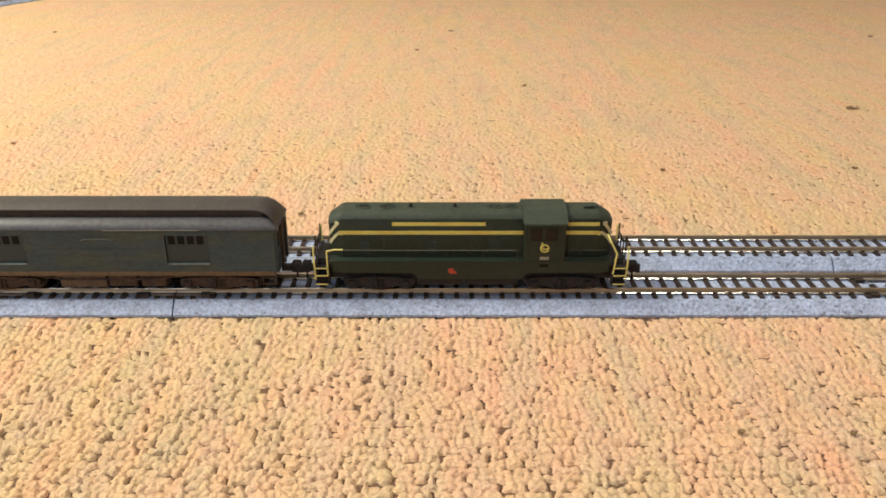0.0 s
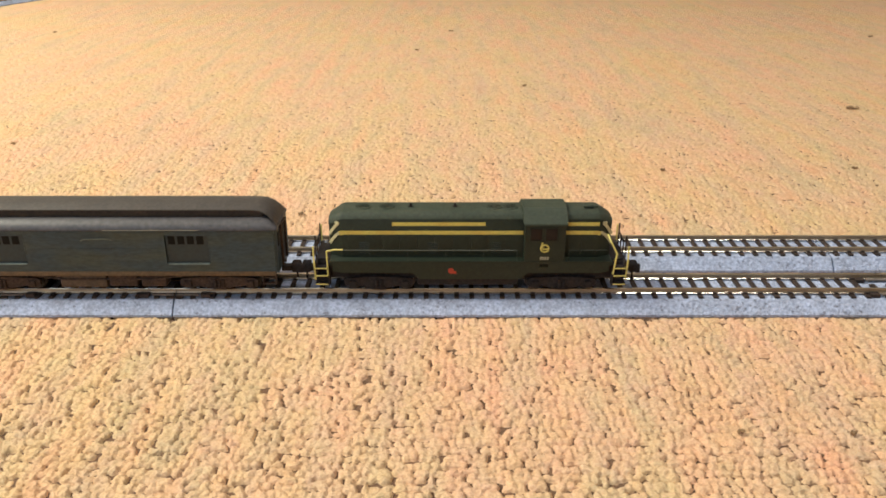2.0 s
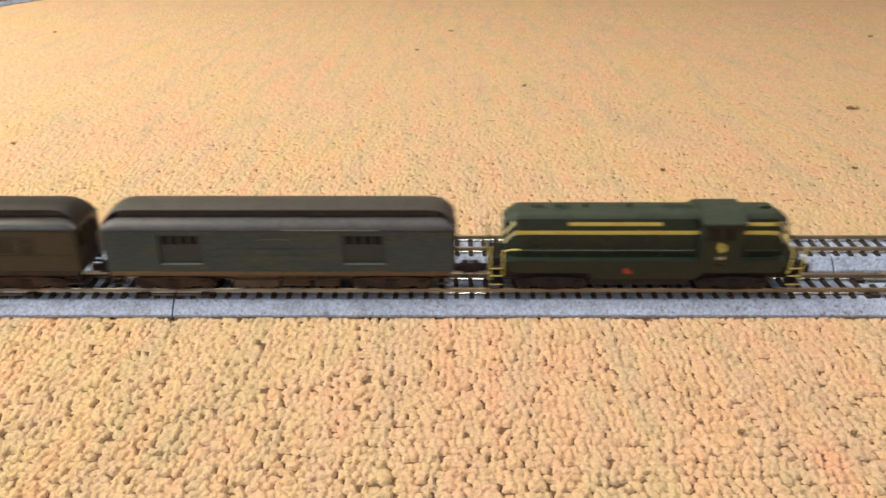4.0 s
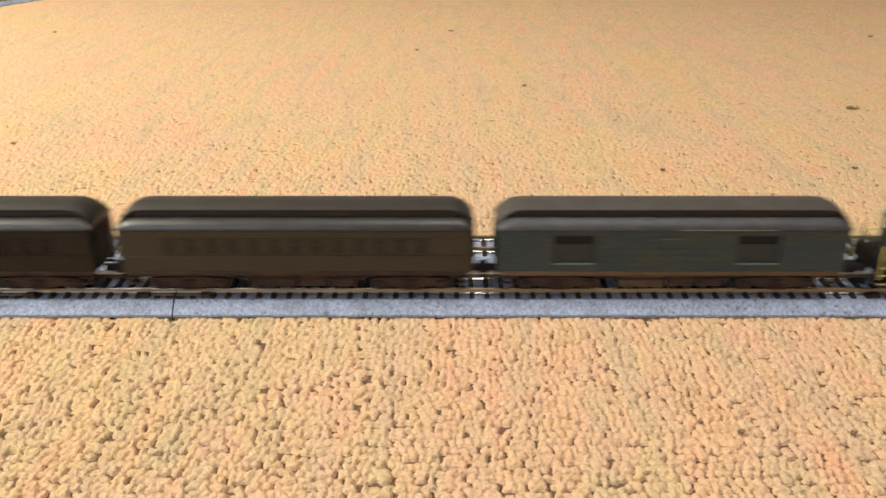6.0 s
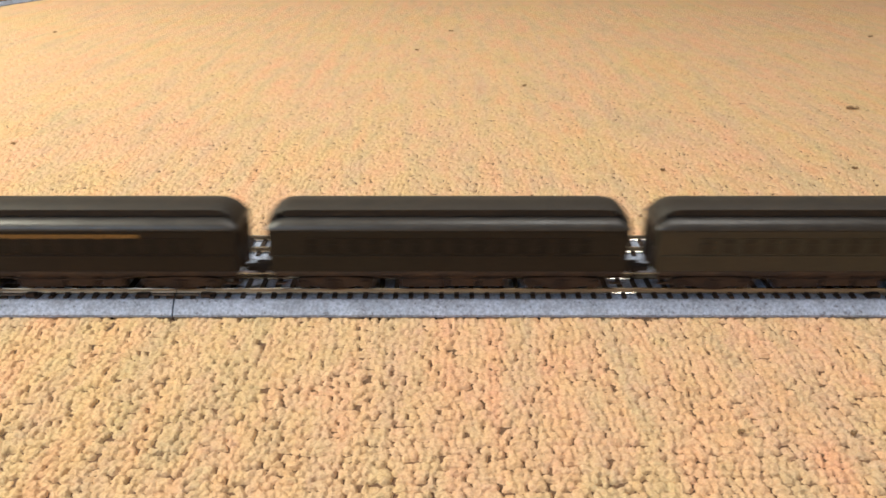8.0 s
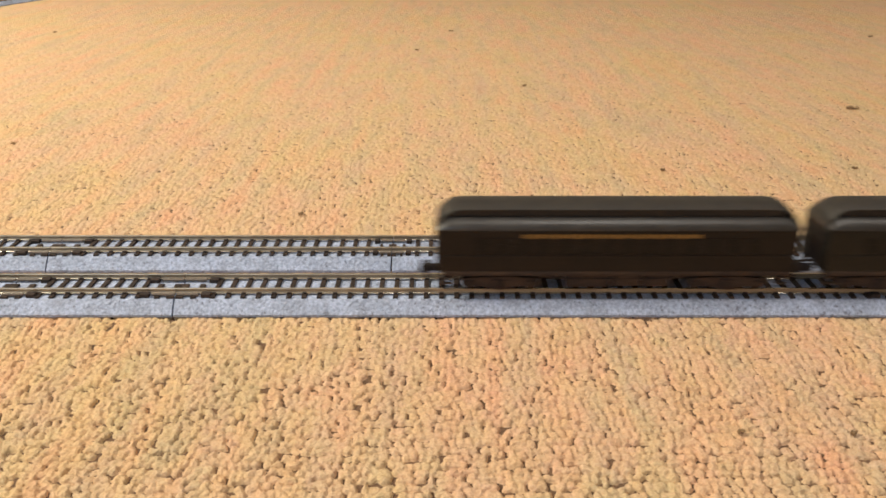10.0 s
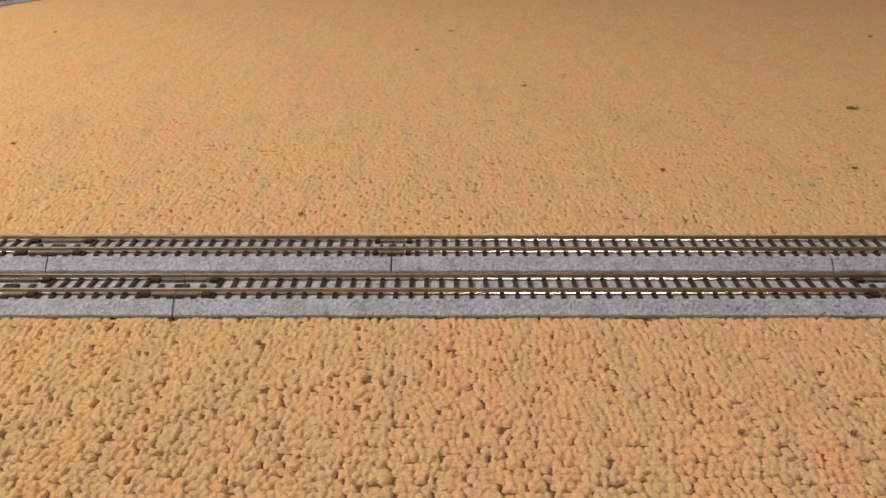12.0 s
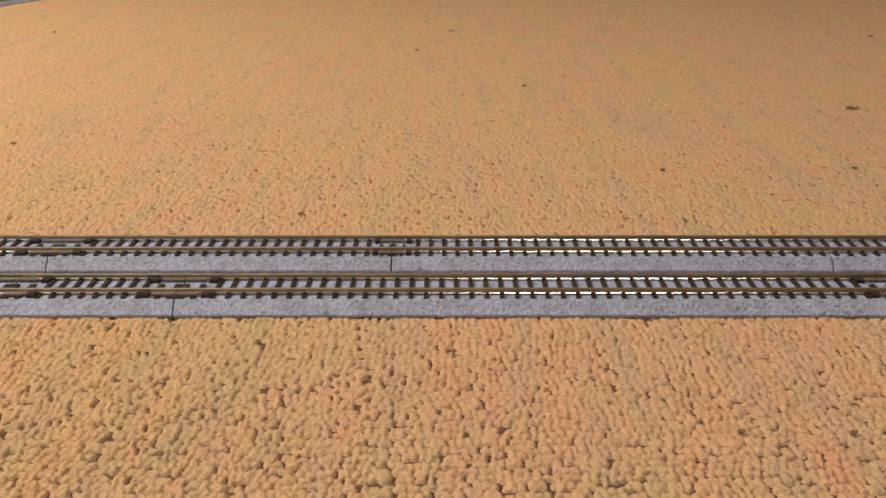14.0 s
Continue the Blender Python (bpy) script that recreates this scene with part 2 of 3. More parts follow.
# ---- the room ----
def room():
    def slab(name, x, y, z, sx, sy, sz, mat, label, category):
        bm = made(box, x, y, z, sx, sy, sz)
        ob = new(name, mesh_of(name, bm, mat))
        return tagged(ob, label, category, kind="structure")
    floor = slab("floor", 0, 0, -51.7, 5000, 5000, 100, BACKING, "tan looped pile carpet laid wall to wall", "carpet")
    slab("wall_north", 0, 2550, 1198, 5000, 100, 2400, WALL, "plain warm white painted wall", "wall")
    bm = bmesh.new()
    for x0, x1, z0, z1 in ((-2500, -1900, -2, 2398), (-900, 2500, -2, 2398), (-1900, -900, -2, 1200), (-1900, -900, 2100, 2398)):
        box(bm, (x0 + x1) / 2, -2550, (z0 + z1) / 2, x1 - x0, 100, z1 - z0)
    tagged(new("wall_south", mesh_of("wall_south", bm, WALL)), "plain warm white painted wall with a window opening", "wall", kind="structure")
    bm = bmesh.new()
    for x, z, w, h in ((-1400, 1225, 1000, 50), (-1400, 2075, 1000, 50), (-1875, 1650, 50, 800), (-925, 1650, 50, 800)):
        box(bm, x, -2570, z, w, 50, h)
    window = tagged(new("window_1", mesh_of("window_1", bm, WALL)), "white painted window frame in the wall", "window", kind="structure")
    pane = part("pane", made(box, -1400, -2575, 1650, 900, 6, 800), GLASS, window, "clear window glass", smooth=False)
    pane.visible_shadow = False
    slab("wall_east", 2550, 0, 1198, 100, 5200, 2400, WALL, "plain warm white painted wall", "wall")
    slab("wall_west", -2550, 0, 1198, 100, 5200, 2400, WALL, "plain warm white painted wall", "wall")
    slab("ceiling", 0, 0, 2448, 5200, 5200, 100, WALL, "plain warm white ceiling", "ceiling")
    return floor


floor = room()


def drift(x, y, size, rng):
    """Smooth noise from 0 to 1 over the plane; its lumps are size mm wide."""
    table = rng.random((257, 257))
    u, v = x / size, y / size
    i, j = np.floor(u).astype(int), np.floor(v).astype(int)
    a, b = u - i, v - j
    a, b = a * a * (3 - 2 * a), b * b * (3 - 2 * b)
    i0, i1, j0, j1 = i % 257, (i + 1) % 257, j % 257, (j + 1) % 257
    return (table[i0, j0] * (1 - a) + table[i1, j0] * a) * (1 - b) + (table[i0, j1] * (1 - a) + table[i1, j1] * a) * b


def pile_height(x, y, rng, across=2.25, along=2.75):
    """The height, 0 to 1, of a loop pile whose yarn is tufted in wavy rows along x: flat-topped lumps with narrow clefts between some of them."""
    wx = x + 0.9 * (drift(x, y, 1.7, rng) - 0.5) + 2.0 * (drift(x, y, 9.0, rng) - 0.5)
    wy = y + 0.9 * (drift(x, y, 1.7, rng) - 0.5) + 2.4 * (drift(x, y, 8.0, rng) - 0.5)
    n = 701
    shift = rng.random(n)
    jx, jy = rng.normal(0, 0.12, (n, n)), rng.normal(0, 0.09, (n, n))
    wide, deep = rng.uniform(0.50, 0.72, (n, n)) * across, rng.uniform(0.48, 0.60, (n, n)) * along
    tall = rng.uniform(0.80, 1.0, (n, n)) - 0.4 * (rng.random((n, n)) < 0.05)
    high = np.zeros_like(x)
    cj = np.floor(wy / along).astype(int)
    for dj in (-1, 0, 1):
        j = cj + dj
        ci = np.floor(wx / across - shift[j % n]).astype(int)
        for di in (-1, 0, 1):
            a, b = (ci + di) % n, j % n
            dx = np.abs(wx - (ci + di + 0.5 + jx[a, b] + shift[b]) * across) / wide[a, b]
            dy = np.abs(wy - (j + 0.5 + jy[a, b]) * along) / deep[a, b]
            high = np.maximum(high, tall[a, b] * np.sqrt(np.clip(1 - dx ** 3 - dy ** 3, 0, 1)))
    return high + 0.10 * (drift(x, y, 0.8, rng) - 0.5)


DEPTH = [2.0, 1.8, 1.4, 1.1, 1.0]


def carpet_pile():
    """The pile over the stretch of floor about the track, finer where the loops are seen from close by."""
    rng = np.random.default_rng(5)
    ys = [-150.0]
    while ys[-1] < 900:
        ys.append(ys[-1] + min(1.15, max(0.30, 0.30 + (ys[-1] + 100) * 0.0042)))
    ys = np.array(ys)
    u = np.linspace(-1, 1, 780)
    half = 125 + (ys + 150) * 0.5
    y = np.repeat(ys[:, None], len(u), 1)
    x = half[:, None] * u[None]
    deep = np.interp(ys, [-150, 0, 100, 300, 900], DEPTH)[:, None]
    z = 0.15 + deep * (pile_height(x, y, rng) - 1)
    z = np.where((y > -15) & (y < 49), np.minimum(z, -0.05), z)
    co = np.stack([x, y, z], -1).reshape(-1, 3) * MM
    r, c = z.shape
    k = (np.arange(r - 1)[:, None] * c + np.arange(c - 1)[None]).reshape(-1, 1)
    quad = (k + np.array([[0, 1, c + 1, c]])).astype(np.int32)
    data = bpy.data.meshes.new("carpet_loops")
    data.vertices.add(len(co))
    data.vertices.foreach_set("co", co.ravel())
    data.loops.add(quad.size)
    data.loops.foreach_set("vertex_index", quad.ravel())
    data.polygons.add(len(quad))
    data.polygons.foreach_set("loop_start", np.arange(0, quad.size, 4, dtype=np.int32))
    data.polygons.foreach_set("use_smooth", np.ones(len(quad), dtype=bool))
    data.update()
    data.validate()
    data.materials.append(PILE)
    ob = new("carpet_loops", data)
    ob.parent = floor
    tagged(ob, "tan and cream wool carpet loops", kind="stuff")
    # a dark sheet below the loop tops; its colour paints shade into the clefts
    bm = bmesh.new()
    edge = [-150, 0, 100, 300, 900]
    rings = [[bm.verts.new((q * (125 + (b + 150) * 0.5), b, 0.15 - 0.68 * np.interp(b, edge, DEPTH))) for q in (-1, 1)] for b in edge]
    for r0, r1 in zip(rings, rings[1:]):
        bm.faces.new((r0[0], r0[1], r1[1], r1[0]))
    part("carpet_weave", bm, CLEFT_SHADE, floor, "dark brown sheet that paints shade between the loops", smooth=False)


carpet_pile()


# ---- the track ----
PITCH = 4.95
ROADBED = [(-12.5, 0), (-12.5, 0.9), (-8.9, 4.6), (9.1, 4.6), (12.5, 0.9), (12.5, 0)]
RAIL_SIDE = [(-0.62, 0), (-0.62, 0.12), (-0.40, 0.26), (-0.2, 0.62), (-0.2, 0.95), (-0.42, 1.08), (-0.42, 1.58), (-0.30, 1.73)]
RAIL_OUT = RAIL_SIDE + [(-a, b) for a, b in reversed(RAIL_SIDE)]
HALF = 5.4
SLEEPER_MESH = mesh_of("sleeper", made(box, 0, 0, 4.85, 1.55, 16.8, 0.9, 0.12), SLEEPER)


BLOCKS = [("clip_housing", 10.0, -HALF - 1.5, 5.2, 3.0, 2.2, 1.5), ("clip_housing", 10.0, -HALF + 1.5, 5.0, 3.0, 1.4, 1.0),
          ("clip_housing", 10.0, HALF - 1.5, 5.2, 3.0, 2.2, 1.5), ("clip_housing", 10.0, HALF + 1.5, 5.0, 3.0, 1.4, 1.0),
          ("joiner_block", 1.2, -0.8, 4.9, 2.3, 4.0, 0.9), ("joiner_block", 7.0, -0.8, 4.9, 1.8, 4.0, 0.9),
          ("joiner_block", 1.5, -8.0, 4.8, 2.4, 1.1, 0.9), ("joiner_block", 5.9, -8.0, 4.8, 1.7, 1.1, 0.9)]
PLATES = [("joint_plate", 3.9, y + k, z, 7.2, w, 0.6) for y in (-HALF, HALF) for k, z, w in ((-1.45, 5.45, 1.2), (1.45, 5.2, 0.9))]
JOINT_MESHES = [(nm, x, y, z, mesh_of(nm, made(box, 0, 0, 0, a, b, c, 0.1), mat))
                for specs, mat in ((BLOCKS, SLEEPER), (PLATES, JOINER)) for nm, x, y, z, a, b, c in specs]


def dull_sides(rail):
    """Only the running surface and the foot of a rail are polished; its upright sides are tarnished."""
    rail.data.materials.append(TARNISH)
    for face in rail.data.polygons:
        face.material_index = int(face.normal.z < 0.6)
    return rail


def track_section(x0, x1, y, near, joint0=1, joint1=1):
    """One length of track on its moulded grey roadbed, from x0 to x1 mm. Joints: 0 none, 1 with long clips, 2 with short clips."""
    thing = new("track_section")
    thing.location = ((x0 + x1) / 2 * MM, y * MM, 0)
    tagged(thing, "straight model railway track on grey moulded ballast roadbed", "model track", "lengths of model track")
    h = (x1 - x0) / 2
    bm = bmesh.new()
    prism(bm, ROADBED, -h + 0.28, h - 0.28)
    part("roadbed", bm, BALLAST, thing, "speckled blue-grey plastic ballast roadbed", smooth=False)
    for side in (-1, 1):
        bm = bmesh.new()
        prism(bm, [(a + side * HALF, b + 5.3) for a, b in RAIL_OUT], -h + 0.1, h - 0.1)
        dull_sides(part("rail", bm, RAIL, thing, "shiny nickel silver rail with tarnished sides", smooth=False))
    for side, on in ((-1, joint0), (1, joint1)):
        if on:
            short = 0.6 if on == 2 else 1.0
            for nm, x, y1, z, data in JOINT_MESHES:
                piece(nm, data, thing, (side * (h - x * short), y1, z)).scale.x = short
    a = -h + (PITCH / 2, 12.2, 9.2)[joint0]
    b = h - (PITCH / 2, 12.2, 9.2)[joint1]
    count = max(1, round((b - a) / PITCH))
    places = [a + (b - a) * i / count for i in range(count + 1)]
    if near:
        for x in places:
            piece("sleeper", SLEEPER_MESH, thing, (x, 0, 0))
    bm = bmesh.new()
    for x in places:
        for side in (-1, 1):
            if not near and side < 0:
                box(bm, x, 0, 4.85, 1.7, 16.8, 0.9)
            box(bm, x, side * HALF, 5.42, 1.35, 2.3, 0.6)
    ob = part("rail_fixings" if near else "sleepers", bm, SLEEPER, thing, "", smooth=False)
    tagged(ob, kind="stuff")
    return thing


for x0, x1, near, j0, j1 in ((-888, -640, 0, 1, 1), (-640, -392, 0, 1, 1), (-392, -144.5, 0, 1, 1), (-144.5, -87.4, 1, 1, 1), (-87.4, 151, 1, 1, 1),
                             (151, 399, 0, 1, 1), (399, 647, 0, 1, 1), (647, 895, 0, 1, 1), (895, 1143, 0, 1, 1)):
    track_section(x0, x1, 0.8, near, j0, j1)
for x0, x1, near, j0, j1 in ((-763, -515, 0, 1, 1), (-515, -267, 0, 1, 1), (-267, -143.5, 1, 1, 1), (-143.5, -18.7, 1, 1, 2), (-18.7, 141, 1, 2, 0),
                             (141, 265, 1, 0, 1), (265, 513, 0, 1, 1), (513, 761, 0, 1, 1), (761, 1009, 0, 1, 1)):
    track_section(x0, x1, 34.2, near, j0, j1)


def curved_track(cx, cy, radius, a0, a1):
    """A bent length of the same track, its arc round (cx, cy) mm."""
    thing = new("curved_track_section")
    thing.location = (cx * MM, cy * MM, 0)
    tagged(thing, "curved model railway track on grey moulded roadbed", "model track", "lengths of model track")

    def sweep(outline):
        bm = bmesh.new()
        rings = []
        for i in range(25):
            t = radians(a0 + (a1 - a0) * i / 24)
            rings.append([bm.verts.new(((radius + y) * math.cos(t), (radius + y) * math.sin(t), z)) for y, z in outline])
        n = len(outline)
        for r0, r1 in zip(rings, rings[1:]):
            for i in range(n):
                bm.faces.new((r0[i], r0[(i + 1) % n], r1[(i + 1) % n], r1[i]))
        bm.faces.new(rings[0])
        bm.faces.new(list(reversed(rings[-1])))
        return bm
    part("roadbed", sweep(ROADBED), BALLAST, thing, "", smooth=False)
    for side in (-1, 1):
        dull_sides(part("rail", sweep([(a + side * HALF, b + 5.3) for a, b in RAIL_OUT]), RAIL, thing, "", smooth=False))
    bm = bmesh.new()
    for i in range(60):
        t = radians(a0 + (a1 - a0) * (i + 0.5) / 60)
        box(bm, radius * math.cos(t), radius * math.sin(t), 4.85, 16.8, 1.7, 0.9, 0, Matrix.Rotation(t, 4, "Z"))
    tagged(part("sleepers", bm, SLEEPER, thing, "", smooth=False), kind="stuff")
    return thing


curved_track(-178.0, 690.0, 381.0, 120, 190)


# ---- the train ----
def wheelset_mesh(r):
    bm = bmesh.new()
    tube(bm, (0, -5.6, 0), (0, 5.6, 0), 0.5, 8)
    for s in (-1, 1):
        tube(bm, (0, s * 4.3, 0), (0, s * 5.5, 0), r, 24)
        tube(bm, (0, s * 3.8, 0), (0, s * 4.3, 0), r + 0.55, 24)
        for k in range(4):
            a = k * math.pi / 2 + 0.4
            box(bm, math.cos(a) * r * 0.55, s * 5.5, math.sin(a) * r * 0.55, 0.7, 0.3, 0.7)
    return mesh_of("wheelset", bm, STEEL, True)


WHEELS = wheelset_mesh(2.7)
TURNING = []


def truck(thing, x, base, mat, heavy):
    """A bogie with two side frames, its bolster and wheelsets."""
    bm = bmesh.new()
    box(bm, 0, 0, 4.2, base * 0.5, 9, 1.4, 0.2)
    tube(bm, (0, 0, 4.5), (0, 0, 6.4), 1.6, 12)
    body = part("truck", bm, mat, thing, "")
    body.location.x = x * MM
    for s in (-1, 1):
        bm = bmesh.new()
        h = base / 2 + 2.6
        plate(bm, [(-h, 2.2), (-h, 4.0), (-h + 1, 4.6), (-2.2, 5.2), (2.2, 5.2), (h - 1, 4.6), (h, 4.0), (h, 2.2), (h - 1.4, 1.6),
                   (base / 2 - 2.2, 2.0), (2.6, 1.0), (-2.6, 1.0), (-base / 2 + 2.2, 2.0), (-h + 1.4, 1.6)], s * 6.4, s * 7.5)
        for q in (-base / 2, base / 2):
            box(bm, q, s * 7.7, 2.8, 2.3, 1.2, 2.2, 0.25)
        for q in (-1.3, 0, 1.3) if heavy else (-0.8, 0.8):
            tube(bm, (q, s * 7.7, 1.4), (q, s * 7.7, 4.2), 0.55, 8)
        box(bm, 0, s * 7.7, 1.2, 4.6, 1.0, 0.6, 0.15)
        part("side_frame", bm, mat, body, "", smooth=False)
    spots = (-base / 2, 0, base / 2) if heavy else (-base / 2, base / 2)
    for q in spots:
        TURNING.append((piece("wheelset", WHEELS, body, (q, 0, 2.7)), q))
    return body


def coupler(thing, x, out):
    bm = bmesh.new()
    box(bm, x + out * 1.8, 0, 5.2, 4.4, 2.4, 1.9, 0.3)
    box(bm, x + out * 4.4, 0.4, 5.4, 3.0, 4.0, 3.2, 0.7)
    box(bm, x + out * 5.6, -1.2, 5.4, 1.8, 1.9, 2.8, 0.5)
    tube(bm, (x + out * 4.4, 0.4, 4.0), (x + out * 4.6, 0.4, 0.9), 0.35, 6)
    part("coupler", bm, BLACK, thing, "rusty black knuckle coupler")


def locomotive(at):
    """Road-switcher: long hood, cab, short hood, side walkways, steps and rails."""
    loco = new("model_locomotive")
    loco.location = (at * MM, 0.0006, 0.00703)
    tagged(loco, "dark green model diesel locomotive with yellow stripes, on the track", "model locomotive")
    hood = [(-5.7, 11.3), (-5.7, 24.6), (-5.2, 25.7), (-4.0, 26.4), (4.0, 26.4), (5.2, 25.7), (5.7, 24.6), (5.7, 11.3)]
    bm = bmesh.new()
    box(bm, 0, 0, 10.6, 90, 18.4, 1.6, 0.25)
    part("footplate", bm, GREEN, loco, "")
    bm = made(box, 0, 0, 7.2, 92, 12.0, 6.0, 0.3)
    part("frame", bm, BLACK, loco, "")
    for s in (-1, 1):
        bm = bmesh.new()
        plate(bm, [(-44, 11.4), (44, 11.4), (44, 8.0), (41, 7.4), (18, 7.4), (16, 5.2), (-16.5, 5.2), (-18.5, 7.4), (-41, 7.4), (-44, 8.0)], s * 8.7, s * 9.3)
        part("side_sill", bm, GREEN, loco, "dark green side skirt")
    bm = bmesh.new()
    box(bm, -1, 0, 5.4, 33, 15.0, 7.0, 1.4)
    part("fuel_tank", bm, BLACK, loco, "black fuel tank")

    # hoods, with rounded ends
    bm = bmesh.new()
    prism(bm, hood, 0, 0, [(-45.2, 0.62, 0.80), (-44.8, 0.67, 0.825), (-41.4, 0.975, 0.98), (-40.4, 1, 1), (17.0, 1, 1)])
    long_hood = part("long_hood", bm, GREEN, loco, "")
    bm = bmesh.new()
    prism(bm, hood, 0, 0, [(29.5, 1, 1), (40.0, 1, 1), (41.0, 0.975, 0.98), (44.4, 0.67, 0.825), (44.8, 0.62, 0.80)])
    short_hood = part("short_hood", bm, GREEN, loco, "")
    # lighter green top skins
    skin = [(-5.85, 24.5), (-5.3, 25.75), (-4.05, 26.5), (4.05, 26.5), (5.3, 25.75), (5.85, 24.5)]
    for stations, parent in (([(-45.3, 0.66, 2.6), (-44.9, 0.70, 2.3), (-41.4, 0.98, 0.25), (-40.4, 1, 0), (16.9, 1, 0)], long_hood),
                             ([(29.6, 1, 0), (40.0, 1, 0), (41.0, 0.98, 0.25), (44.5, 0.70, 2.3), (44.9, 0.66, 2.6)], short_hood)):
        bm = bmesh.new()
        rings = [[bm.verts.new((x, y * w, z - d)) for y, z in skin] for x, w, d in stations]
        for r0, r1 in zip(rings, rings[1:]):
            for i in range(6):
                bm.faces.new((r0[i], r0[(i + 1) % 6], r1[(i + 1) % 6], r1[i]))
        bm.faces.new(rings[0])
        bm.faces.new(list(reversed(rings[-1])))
        part("hood_roof", bm, GREEN_TOP, parent, "lighter green hood roof")

    # doors and louvres along the hood sides
    for s in (-1, 1):
        for k in range(9):
            bm = made(box, -36.5 + k * 5.6, s * 5.75, 15.6, 5.1, 0.22, 6.4, 0.08)
            part("hood_door", bm, GREEN, long_hood, "")
        for k, x in enumerate((-34, -12, 8)):
            bm = bmesh.new()
            for q in range(6):
                box(bm, x, s * 5.85, 13.0 + q * 0.7, 3.2, 0.3, 0.32, 0, Matrix.Rotation(s * 0.5, 4, "X"))
            part("louvre", bm, GREEN, long_hood, "")
        for k in range(2):
            bm = made(box, 32.4 + k * 5.0, s * 5.75, 15.6, 4.5, 0.22, 6.4, 0.08)
            part("hood_door", bm, GREEN, short_hood, "")
        # yellow stripes: main one along the whole side, an upper one over part of it
        for nm, pts, parent in (
                ("stripe", [(-42.0, 20.4), (-40.6, 20.5), (16.6, 20.5), (16.6, 19.25), (-40.2, 19.25), (-41.6, 18.95)], long_hood),
                ("stripe", [(-25.0, 23.4), (4.6, 23.4), (4.6, 22.2), (-25.0, 22.2)], long_hood),
                ("stripe", [(29.8, 20.5), (40.2, 20.5), (41.4, 20.2), (41.0, 18.9), (40.0, 19.25), (29.8, 19.25)], short_hood),
                ("stripe", [(29.8, 23.4), (40.6, 23.4), (40.6, 22.2), (29.8, 22.2)], short_hood)):
            bm = bmesh.new()
            plate(bm, pts, s * 5.70, s * 5.84)
            part(nm, bm, YELLOW, parent, "yellow painted stripe", smooth=False)
        # stripes sweep down over the rounded ends
        for e, parent in ((-1, long_hood), (1, short_hood)):
            bm = bmesh.new()
            low_pts = [(e * 41.4, s * 5.6, 20.0), (e * 43.0, s * 4.85, 18.6), (e * 44.4, s * 4.1, 16.8), (e * 45.0, s * 3.7, 15.6)]
            high_pts = [(e * 42.2, s * 5.2, 22.6), (e * 43.2, s * 4.75, 21.6), (e * 44.4, s * 4.1, 19.9), (e * 45.0, s * 3.7, 18.8)]
            for a, b in list(zip(low_pts, low_pts[1:])) + list(zip(high_pts, high_pts[1:])):
                d = Vector(b) - Vector(a)
                box(bm, (a[0] + b[0]) / 2, (a[1] + b[1]) / 2, (a[2] + b[2]) / 2, d.length + 0.25, 0.3, 0.9, 0.0,
                    d.to_track_quat("X", "Z").to_matrix().to_4x4())
            part("end_stripe", bm, BONE, parent, "cream stripe on the rounded end", smooth=False)
            bm = made(box, e * 42.4, s * 5.1, 22.9, 1.4, 0.5, 1.0, 0.1, Matrix.Rotation(-e * s * 0.35, 4, "Z"))
            part("number_board", bm, BONE, parent, "pale number board")
    # cab
    bm = bmesh.new()
    prism(bm, [(-9.2, 8.2), (-9.2, 24.3), (9.2, 24.3), (9.2, 8.2)], 16.9, 29.6)
    cab = part("cab", bm, GREEN, loco, "dark green cab", smooth=False)
    bm = bmesh.new()
    prism(bm, [(-9.7, 23.8), (-9.6, 24.3), (-6.8, 26.2), (-4.0, 27.7), (0, 27.9), (4.0, 27.7), (6.8, 26.2), (9.6, 24.3), (9.7, 23.8)], 16.4, 30.1)
    part("cab_roof", bm, GREEN_TOP, cab, "lighter green arched cab roof", smooth=False)
    for s in (-1, 1):
        for x in (20.4, 25.2):
            bm = made(box, x, s * 9.18, 20.6, 3.6, 0.2, 4.0, 0.08)
            w = part("cab_window", bm, CAB_PANE, cab, "dark sliding side window")
            bm = bmesh.new()
            for a, b, c, d in ((0, 2.1, 4.1, 0.3), (0, -2.1, 4.1, 0.3), (-1.9, 0, 0.3, 4.3), (1.9, 0, 0.3, 4.3)):
                box(bm, x + a, s * 9.26, 20.6 + b, c, 0.3, d)
            part("window_frame", bm, GREEN, w, "", smooth=False)
        # herald: a ring with a bar, and two rows of lettering bars
        bm = bmesh.new()
        for k in range(14):
            a, b = k * math.tau / 14, (k + 1) * math.tau / 14
            tube(bm, (23.2 + 1.25 * math.cos(a), s * 9.22, 15.9 + 1.2 * math.sin(a)), (23.2 + 1.25 * math.cos(b), s * 9.22, 15.9 + 1.2 * math.sin(b)), 0.29, 5)
        box(bm, 22.4, s * 9.24, 17.0, 0.6, 0.2, 2.0, 0.05)
        box(bm, 23.4, s * 9.24, 15.7, 1.9, 0.2, 0.5, 0.05)
        part("herald", bm, YELLOW, cab, "yellow round herald")
        for z, n, w in ((12.5, 4, 0.55), (10.0, 4, 0.5)):
            bm = bmesh.new()
            for k in range(n):
                box(bm, 23.2 + (k - (n - 1) / 2) * 0.72, s * 9.22, z, w, 0.16, 1.0)
            part("lettering", bm, PALE, cab, "pale lettering bars", smooth=False)
        bm = bmesh.new()
        tube(bm, (-6.3, s * 9.25, 8.2), (-6.3, s * 9.5, 8.2), 0.95, 14)
        box(bm, -5.3, s * 9.35, 7.6, 1.5, 0.3, 0.9, 0.1)
